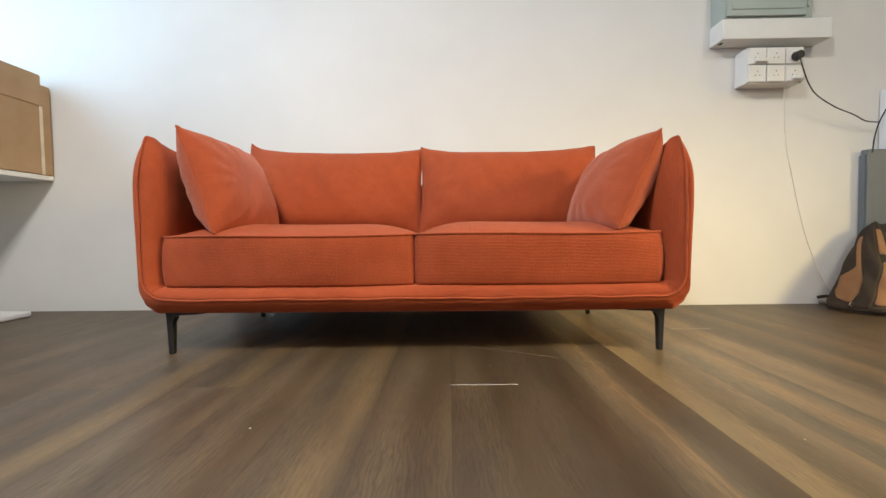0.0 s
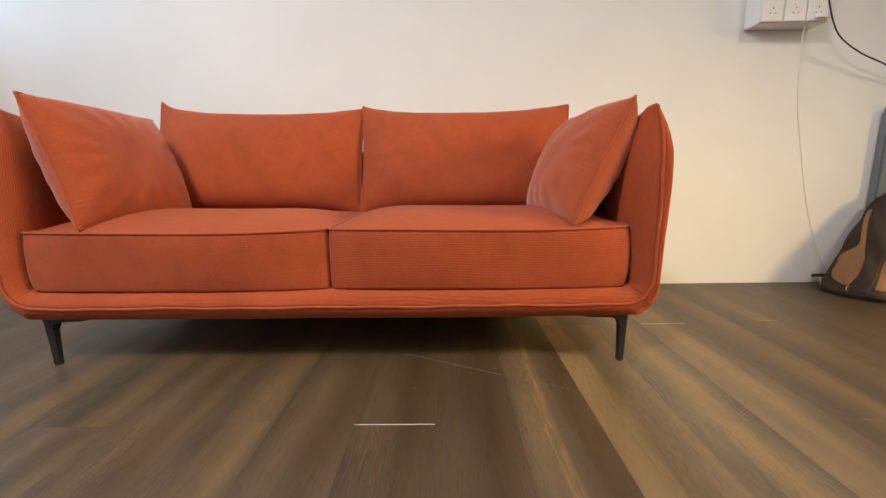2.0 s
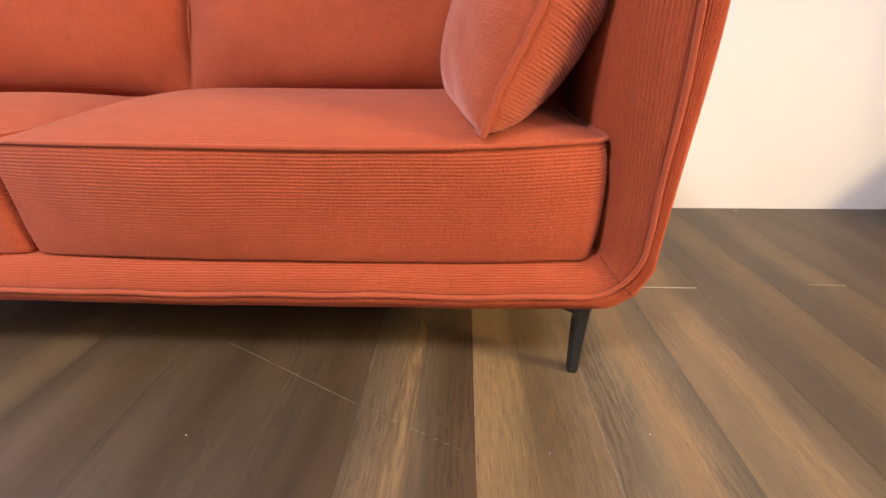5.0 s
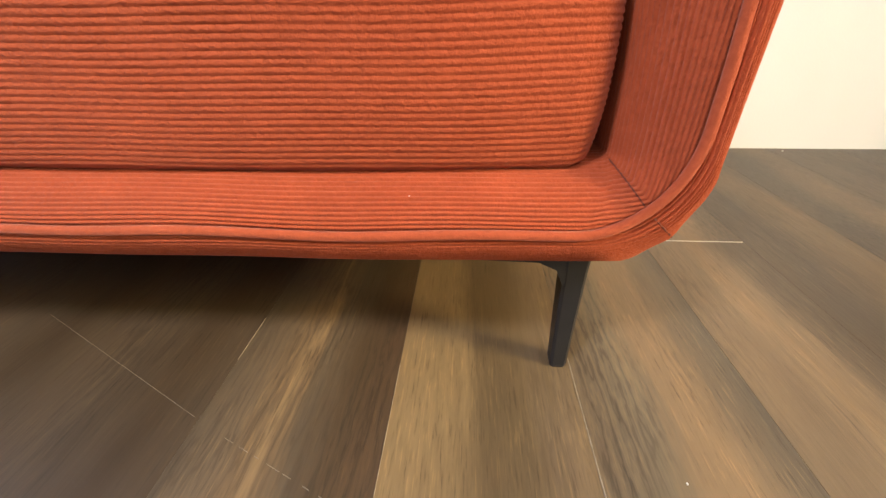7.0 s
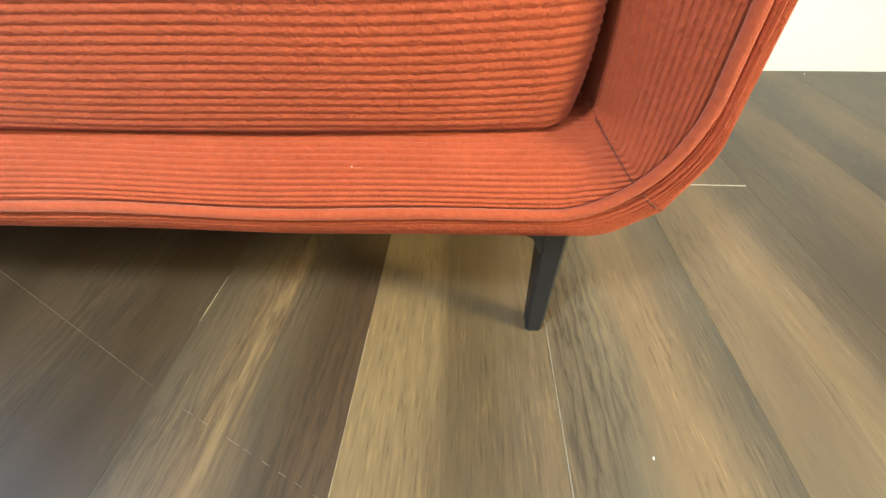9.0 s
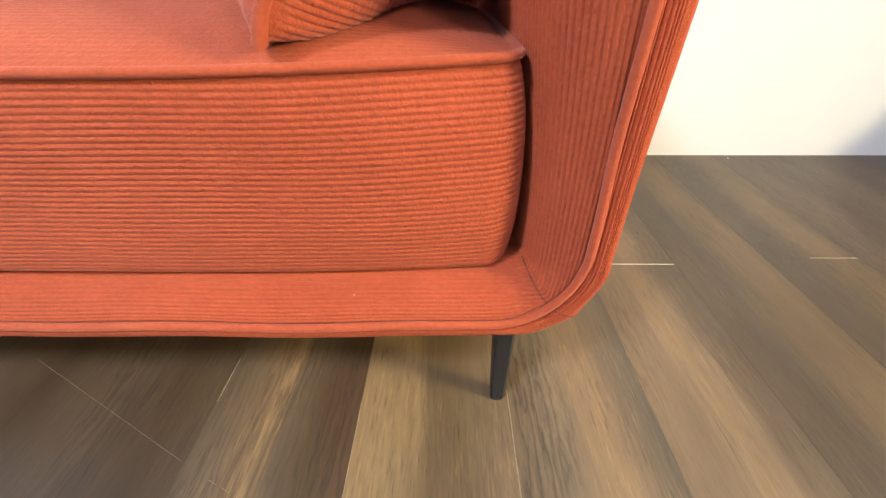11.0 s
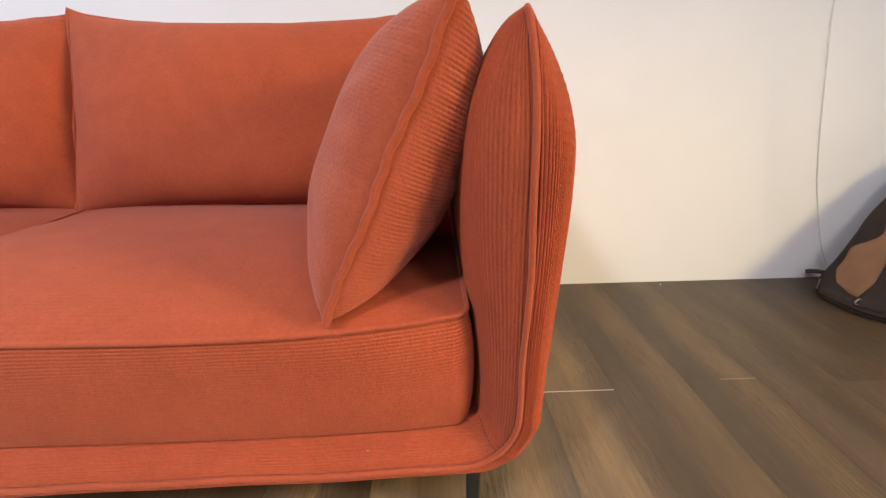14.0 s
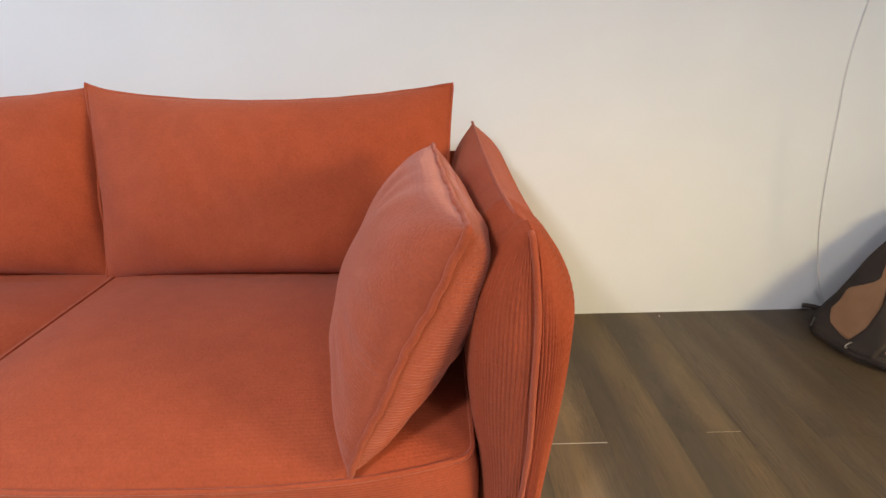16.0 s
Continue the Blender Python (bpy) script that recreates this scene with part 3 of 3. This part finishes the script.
right_pillow = bolster("throw_pillow", axes_pose((0.638, 1.575, 0.568), (-0.035, 0.429, -0.015), (0.146, 0.040, 0.317)), 0.45, 0.350, 0.165, 0.04, 0.03, 1.3, detail=560, cords=(0.0013, 0.0003), crease=0.003, full=0.47, cord=0.0046, cloth=PILLOW_CORD)
tagged(right_pillow, "square rust corduroy throw pillow leaning on the sofa arm", "pillow", "throw pillows on the sofa")
left_pillow = bolster("throw_pillow", axes_pose((-0.780, 1.580, 0.585), (-0.03, -0.43, 0.015), (-0.115, 0.03, 0.335)), 0.45, 0.375, 0.165, 0.04, 0.03, 4.1, detail=400, cords=(0.0008, 0.0003), crease=0.003, full=0.47, cord=0.0046, cloth=PILLOW_CORD)
tagged(left_pillow, "square rust corduroy throw pillow leaning on the sofa arm", "pillow", "throw pillows on the sofa")


# ---- table with a carton ----
table = thing("table", "white laminate table against the wall", "table", (-2.4, 1.95, 0))
part("tabletop", box(-3.0, -2.11, 1.25, WALL_Y - 0.004, 0.715, 0.74, 0.003), WHITE_BOARD, table)
part("crossbar", box(-2.95, -2.20, 1.9, 1.95, 0.685, 0.715, 0.003), WHITE_BOARD, table)
part("leg", box(-2.42, -2.36, 1.90, 1.95, 0.03, 0.685, 0.004), WHITE_BOARD, table)
part("foot", box(-2.42, -2.13, 1.60, 2.10, 0.0, 0.03, 0.008), WHITE_BOARD, table)
carton = thing("cardboard_box", "large closed brown cardboard box on the white table", "box", (-2.5, 1.9, 0.74))
part("body", box(-2.95, -2.105, 1.55, 2.232, 0.741, 1.215, 0.006), CARDBOARD, carton)
part("flap", box(-2.945, -2.100, 1.55, 2.175, 1.10, 1.262, 0.004), CARDBOARD, carton)
part("tape", box(-2.1055, -2.1020, 2.165, 2.181, 0.742, 1.098), TAPE, carton, "pale strip of paper tape")

# ---- electrics on the wall ----
board = thing("distribution_board", "grey-green metal distribution board on the wall", "fuse box", (1.65, WALL_Y - 0.05, 1.7))
part("cabinet", box(1.434, 1.880, WALL_Y - 0.104, WALL_Y - 0.002, 1.466, 1.98, 0.004), GREEN_METAL, board)
door = part("door", box(1.446, 1.838, WALL_Y - 0.118, WALL_Y - 0.105, 1.474, 1.97, 0.003), GREEN_METAL, board)
part("door_panel", box(1.466, 1.818, WALL_Y - 0.122, WALL_Y - 0.1185, 1.505, 1.95, 0.002), GREEN_METAL, door)
part("hinge", box(1.846, 1.860, WALL_Y - 0.112, WALL_Y - 0.1045, 1.52, 1.58, 0.002), GREEN_METAL, board)
trunking = thing("cable_trunking", "white plastic trunking below the distribution board", "trunking", (1.65, WALL_Y - 0.05, 1.4))
part("cover", box(1.428, 1.972, WALL_Y - 0.110, WALL_Y - 0.002, 1.364, 1.4645, 0.004), WHITE_PLASTIC, trunking)
part("knockout", box(1.444, 1.460, WALL_Y - 0.070, WALL_Y - 0.045, 1.3622, 1.3645), SLOT, trunking, "dark knockout hole")

sockets = thing("socket_block", "block of six white mains sockets on a surface box", "socket", (1.68, WALL_Y - 0.05, 1.2))
part("back_box", box(1.562, 1.848, WALL_Y - 0.091, WALL_Y - 0.002, 1.150, 1.327, 0.005), WHITE_PLASTIC, sockets)
for i in range(3):
    for j in range(2):
        cx, cz = 1.611 + i * 0.094, 1.195 + j * 0.088
        plate = part("socket_plate", box(cx - 0.0445, cx + 0.0445, WALL_Y - 0.101, WALL_Y - 0.092, cz - 0.0415, cz + 0.0415, 0.004), WHITE_PLASTIC, sockets)
        if (i, j) == (2, 1):
            continue
        for dx, dz, w, h in ((0, 0.011, 0.0016, 0.0028), (-0.011, -0.009, 0.0026, 0.0016), (0.011, -0.009, 0.0026, 0.0016)):
            part("slot", box(cx + dx - w, cx + dx + w, WALL_Y - 0.1025, WALL_Y - 0.1005, cz + dz - h, cz + dz + h), SLOT, plate)
        if (i, j) in ((0, 1), (2, 0)):
            part("adaptor_cover", box(cx - 0.016, cx + 0.040, WALL_Y - 0.120, WALL_Y - 0.1015, cz - 0.034, cz - 0.014, 0.004), WHITE_PLASTIC, plate)

cable = thing("mains_plug", "black three-pin plug with a hanging black cable", "plug", (1.775, WALL_Y - 0.15, 1.27))
bm = bmesh.new()
bmesh.ops.create_cone(bm, cap_ends=True, segments=10, radius1=0.024, radius2=0.020, depth=0.030, matrix=Matrix.LocRotScale((1.800, WALL_Y - 0.119, 1.276), Euler((radians(90), 0, 0)), None))
part("plug_body", bm, BLACK_PLASTIC, cable)
line = smooth_line([(1.802, 2.115, 1.262), (1.812, 2.11, 1.215), (1.85, 2.12, 1.14), (1.91, 2.14, 1.085), (2.02, 2.16, 1.03), (2.13, 2.17, 0.99), (2.20, 2.18, 0.96), (2.27, 2.18, 0.952)], 60)
part("cord", tube_mesh("cord", line, 0.0031), BLACK_PLASTIC, cable)
lead = smooth_line([(2.60, 2.185, 1.17), (2.43, 2.175, 1.14), (2.32, 2.17, 1.05), (2.265, 2.17, 0.96), (2.25, 2.18, 0.88), (2.25, 2.19, 0.80)], 50)
tagged(part("cable", tube_mesh("cable", lead, 0.0032), BLACK_PLASTIC), "thin black cable rising behind the grey cabinet", "cable")
wire = smooth_line([(1.775, 2.165, 1.15), (1.772, 2.170, 1.09), (1.786, 2.172, 0.858), (1.821, 2.172, 0.686), (1.869, 2.172, 0.480), (1.917, 2.174, 0.324), (1.992, 2.178, 0.150), (2.060, 2.20, 0.065)], 80)
tagged(part("wire", tube_mesh("wire", wire, 0.0021, 6), WIRE), "thin pale wire hanging from the socket block", "wire")

# ---- grey cabinet and bag ----
panel = thing("metal_panel", "blue-grey metal panel standing against the wall", "panel", (2.5, 2.21, 0))
part("sheet", box(2.235, 2.95, 2.197, WALL_Y - 0.006, 0.0, 0.818, 0.003), BLUE_GREY, panel)
part("rim", box(2.227, 2.2345, 2.205, WALL_Y - 0.006, 0.0, 0.790, 0.001), BLUE_GREY, panel)
tagged(part("carton", box(2.325, 2.75, 2.20, 2.234, 0.819, 1.13, 0.003), PAPER), "flat white carton standing on the grey panel", "carton")


def bag_skin(phi, v, off=0.0):
    """A slumped bag, leaning to the wall: a place on its skin for an angle round it and a height share."""
    cu, su = np.cos(phi), np.sin(phi)
    shut = np.clip(1 - v**5, 0, 1) ** 0.5
    left = 0.345 - 0.30 * v + 0.06 * v**2
    right = 0.35 - 0.06 * v
    wide = np.where(cu < 0, left, right) * (0.35 + 0.65 * shut)
    deep = (0.172 - 0.130 * v) * shut + 0.004
    lump = 0.009 * np.sin(phi * 5 + v * 7) * np.sin(v * 8 + 1) + 0.004 * np.sin(phi * 13 + v * 17)
    foot = 0.012 * np.clip(1 - v / 0.08, 0, 1) ** 2
    x = 2.292 + (wide - foot + off + lump * 0.6) * np.sign(cu) * np.abs(cu) ** 0.75
    y = 2.042 + 0.135 * v + (deep - foot + off + lump) * np.sign(su) * np.abs(su) ** 0.75
    y = np.minimum(y, 2.192)
    return np.stack([x, y, 0.004 + 0.425 * v + 0.012 * np.sin(phi * 2 + 0.5) * v + off * 0.5 * (v > 0.9)], -1)


def bag_patch(lo, hi, v0, v1, off, n=24):
    """A piece sewn on the bag, between two lines of angle over the height."""
    v = np.linspace(v0, v1, 40)
    k = np.linspace(0, 1, n)
    a, b = lo((v - v0) / (v1 - v0)), hi((v - v0) / (v1 - v0))
    phi = a[None] + (b - a)[None] * k[:, None]
    edge = np.clip(np.minimum(k, 1 - k) * 8, 0, 1)[:, None] * np.clip(np.minimum(v - v0, v1 - v) * 40, 0, 1)[None]
    return bag_skin(phi, np.broadcast_to(v, phi.shape), off * edge - 0.002)


bag = thing("bag", "slumped canvas bag in dark brown and tan on the floor", "bag", (2.2, 2.08, 0))
PHI, VEE = np.meshgrid(np.linspace(0, 2 * np.pi, 145), np.linspace(0, 1, 80), indexing="ij")
part("body", grids("body", bag_skin(PHI, VEE)), DARK_CANVAS, bag)
pi = np.pi


def bag_line(v0, v1, heights, angles, add=0.0):
    """A seam on the bag: its angle, in half turns, at some heights."""
    return lambda t: pi * (np.interp(v0 + (v1 - v0) * t, heights, angles) + add)


STRAP_HEIGHTS = (0.03, 0.10, 0.20, 0.35, 0.50, 0.65, 0.80, 0.97)
STRAP_WEST = (1.05, 1.06, 1.10, 1.115, 1.08, 1.05, 1.02, 1.00)
STRAP_EAST = (1.20, 1.20, 1.22, 1.24, 1.28, 1.26, 1.25, 1.24)
part("side_panel", grids("side_panel", bag_patch(bag_line(0.09, 0.84, (0.09, 0.13, 0.20, 0.35, 0.42, 0.50, 0.65, 0.84), (1.03, 0.96, 0.91, 0.92, 0.985, 1.03, 1.00, 0.98)), bag_line(0.09, 0.84, STRAP_HEIGHTS, STRAP_WEST, 0.01), 0.09, 0.84, 0.008)), TAN, bag, "tan canvas panel")
part("front_panel", grids("front_panel", bag_patch(bag_line(0.09, 0.55, STRAP_HEIGHTS, STRAP_EAST, -0.005), lambda t: pi * (1.60 - 0.05 * t), 0.09, 0.55, 0.008)), TAN, bag, "tan canvas panel")
part("front_panel", grids("front_panel", bag_patch(lambda t: pi * (1.255 - 0.01 * t), lambda t: pi * (1.36 - 0.02 * t), 0.62, 0.92, 0.007)), TAN, bag, "faded tan canvas panel")
part("strap", grids("strap", bag_patch(bag_line(0.03, 0.97, STRAP_HEIGHTS, STRAP_WEST), bag_line(0.03, 0.97, STRAP_HEIGHTS, STRAP_EAST), 0.03, 0.97, 0.013)), DARK_CANVAS, bag)
part("base_binding", grids("base_binding", bag_patch(lambda t: pi * (0.90 + 0 * t), lambda t: pi * (1.75 + 0 * t), 0.005, 0.085, 0.010, 60)), DARK_CANVAS, bag)
a = np.linspace(0, 2 * np.pi, 33)[:-1]
ring = bag_skin(np.array(pi * 1.085), np.array(0.085), 0.016) + np.stack([0.015 * np.cos(a), 0.005 * np.cos(a), 0.009 * np.sin(a)], -1)
part("metal_ring", tube_mesh("metal_ring", ring, 0.0019, 8, True), STEEL, bag, "small nickel ring")
tab = smooth_line([(2.06, 2.14, 0.045), (2.03, 2.175, 0.050), (2.013, 2.195, 0.046), (2.000, 2.208, 0.040)], 20)
part("tab", tube_mesh("tab", tab, 0.008, 8), DARK_CANVAS, bag)
px, py, pz = bag_skin(np.array(pi * 0.93), np.array(0.085), 0.012)
part("zip_pull", box(px - 0.004, px + 0.001, py - 0.002, py + 0.002, pz - 0.018, pz + 0.016, 0.001), STEEL, bag, "pale metal zip pull")


# ---- floor ----
PITCH, LONG = 0.183, 1.22
floor = thing("floor", "dark smoked oak vinyl plank floor with pale streaks", "floor", kind="structure")
part("underlay", box(X0 - 0.15, X1 + 0.15, Y0 - 0.15, WALL_Y + 0.15, -0.05, -0.004), SUBFLOOR, floor)
PLANK_MESHES = {}
for print_name, mat in PRINTS.items():
    bm = box(-PITCH / 2, PITCH / 2, -LONG / 2, LONG / 2, -0.004, 0.0, 0.0002, 1)
    bmesh.ops.recalc_face_normals(bm, faces=bm.faces)
    PLANK_MESHES[print_name] = bpy.data.meshes.new("plank")
    bm.to_mesh(PLANK_MESHES[print_name])
    bm.free()
    PLANK_MESHES[print_name].materials.append(mat)
# long joints near the sofa, from west to east; boards beyond them are of one width
JOINTS = [0.0365, 0.2185, 0.4010, 0.5840, 0.7690, 0.9460, 1.1120, 1.2900, 1.4660]


def joint(k):
    if k < 0:
        return JOINTS[0] + PITCH * k
    return JOINTS[k] if k < len(JOINTS) else JOINTS[-1] + 0.18 * (k - len(JOINTS) + 1)


# boards -1 to 1 are toned down to paint in the shadow lying there
NEAR_PRINTS = {-3: ("smoked", 1.0), -2: ("striped", 0.9), -1: ("smoked", 0.85), 0: ("smoked", 0.74), 1: ("smoked", 0.72), 2: ("streaked", 0.88), 3: ("golden", 0.94),
               4: ("grey", 1.2), 5: ("tan", 0.96), 6: ("striped", 0.72), 7: ("striped", 0.66), 8: ("smoked", 0.70), 9: ("smoked", 0.66), 10: ("smoked", 0.63), 11: ("smoked", 0.60)}
chance = random.Random(7)
for k in range(-18, 18):
    first = 1.10 + 0.012 * math.sin(k * 2.3) if k % 2 == 0 else 1.698 + (0.022 if k == 7 else 0.0) - LONG
    n = -4
    while first + n * LONG < WALL_Y:
        ya, yb = first + n * LONG, first + (n + 1) * LONG
        n += 1
        if yb < Y0:
            continue
        print_name, light, warm = chance.choice(("smoked", "striped", "smoked", "smoked")), chance.uniform(0.84, 1.06), chance.uniform(0.0, 0.08)
        if k in NEAR_PRINTS and n >= 0:
            (print_name, light), warm = NEAR_PRINTS[k], 0.025
        ob = new("plank", PLANK_MESHES[print_name])
        ob.parent = floor
        ya, yb = max(ya, Y0 - 0.05), min(yb, WALL_Y + 0.05)
        ob.location = ((joint(k) + joint(k + 1)) / 2, (ya + yb) / 2, 0)
        ob.scale = ((joint(k + 1) - joint(k) - 0.0001) / PITCH, (yb - ya - 0.0001) / LONG, 1)
        ob.color = (light * (1 + warm), light, light * (1 - warm), 1)

# pale worn joints, a scratch and lint
def strip(name, a, c, width, mat, parent=None, label=""):
    a, c = Vector((*a, 0)), Vector((*c, 0))
    d = (c - a).normalized()
    n = Vector((-d.y, d.x, 0)) * width / 2
    bm = bmesh.new()
    low = [bm.verts.new(p + Vector((0, 0, 0.0001))) for p in (a - n, c - n, c + n, a + n)]
    high = [bm.verts.new(p + Vector((0, 0, 0.0007))) for p in (a - n * 0.6, c - n * 0.6, c + n * 0.6, a + n * 0.6)]
    bm.faces.new(high)
    bm.faces.new(low)
    for i in range(4):
        bm.faces.new((low[i], low[(i + 1) % 4], high[(i + 1) % 4], high[i]))
    return part(name, bm, mat, parent, label)


strip("joint_line", (0.037, 1.100), (0.217, 1.100), 0.0024, FILLER, floor, "pale worn plank joint")
strip("joint_line", (0.948, 1.698), (1.110, 1.698), 0.0024, FILLER, floor, "pale worn plank joint")
strip("joint_line", (1.375, 1.7205), (1.462, 1.7205), 0.0016, WORN, floor, "pale worn plank joint")
strip("joint_line", (0.7690, 1.15), (0.7690, 1.42), 0.0012, WORN, floor, "pale worn plank joint")
strip("joint_line", (0.5840, 1.20), (0.5840, 1.40), 0.0007, WORN, floor, "pale worn plank joint")
strip("joint_line", (0.4010, 1.40), (0.4010, 1.47), 0.0006, WORN, floor, "pale worn plank joint")
strip("scratch", (0.116, 1.465), (0.396, 1.324), 0.0003, WORN, floor, "fine pale scratch")
# the scratch goes on as a broken line
wear = random.Random(3)
for i in range(9):
    a, c = i / 9 + wear.uniform(0, 0.03), i / 9 + wear.uniform(0.05, 0.10)
    strip("scratch", (0.436 + 0.150 * a, 1.304 - 0.068 * a), (0.436 + 0.150 * c, 1.304 - 0.068 * c), 0.0004, WORN, floor, "fine pale scratch")


def lint(x, y, z, size, on="floor"):
    bm = bmesh.new()
    bmesh.ops.create_icosphere(bm, subdivisions=1, radius=size, matrix=Matrix.LocRotScale((x, y, z + size * 0.5), Euler((0.4, 0.3, x * 9)), (1.4, 0.8, 0.6)))
    tagged(part("lint", bm, LINT), "tiny white speck of lint lying on the " + on, "lint", "specks of lint")


for x, y, size in ((-0.39, 0.86, 0.0026), (0.72, 0.80, 0.0016), (1.496, 2.213, 0.0028), (0.838, 1.283, 0.0012), (0.687, 1.246, 0.0005), (0.159, 1.256, 0.0010)):
    lint(x, y, 0.0, size)
skin = shell(True).reshape(-1, 3)
skin = skin[skin[:, 2] < 0.3]
spot = skin[np.argmin(np.hypot(skin[:, 0] - 0.609, skin[:, 1] - 1.353))]
lint(float(spot[0]), float(spot[1]), float(spot[2]), 0.0006, "sofa")
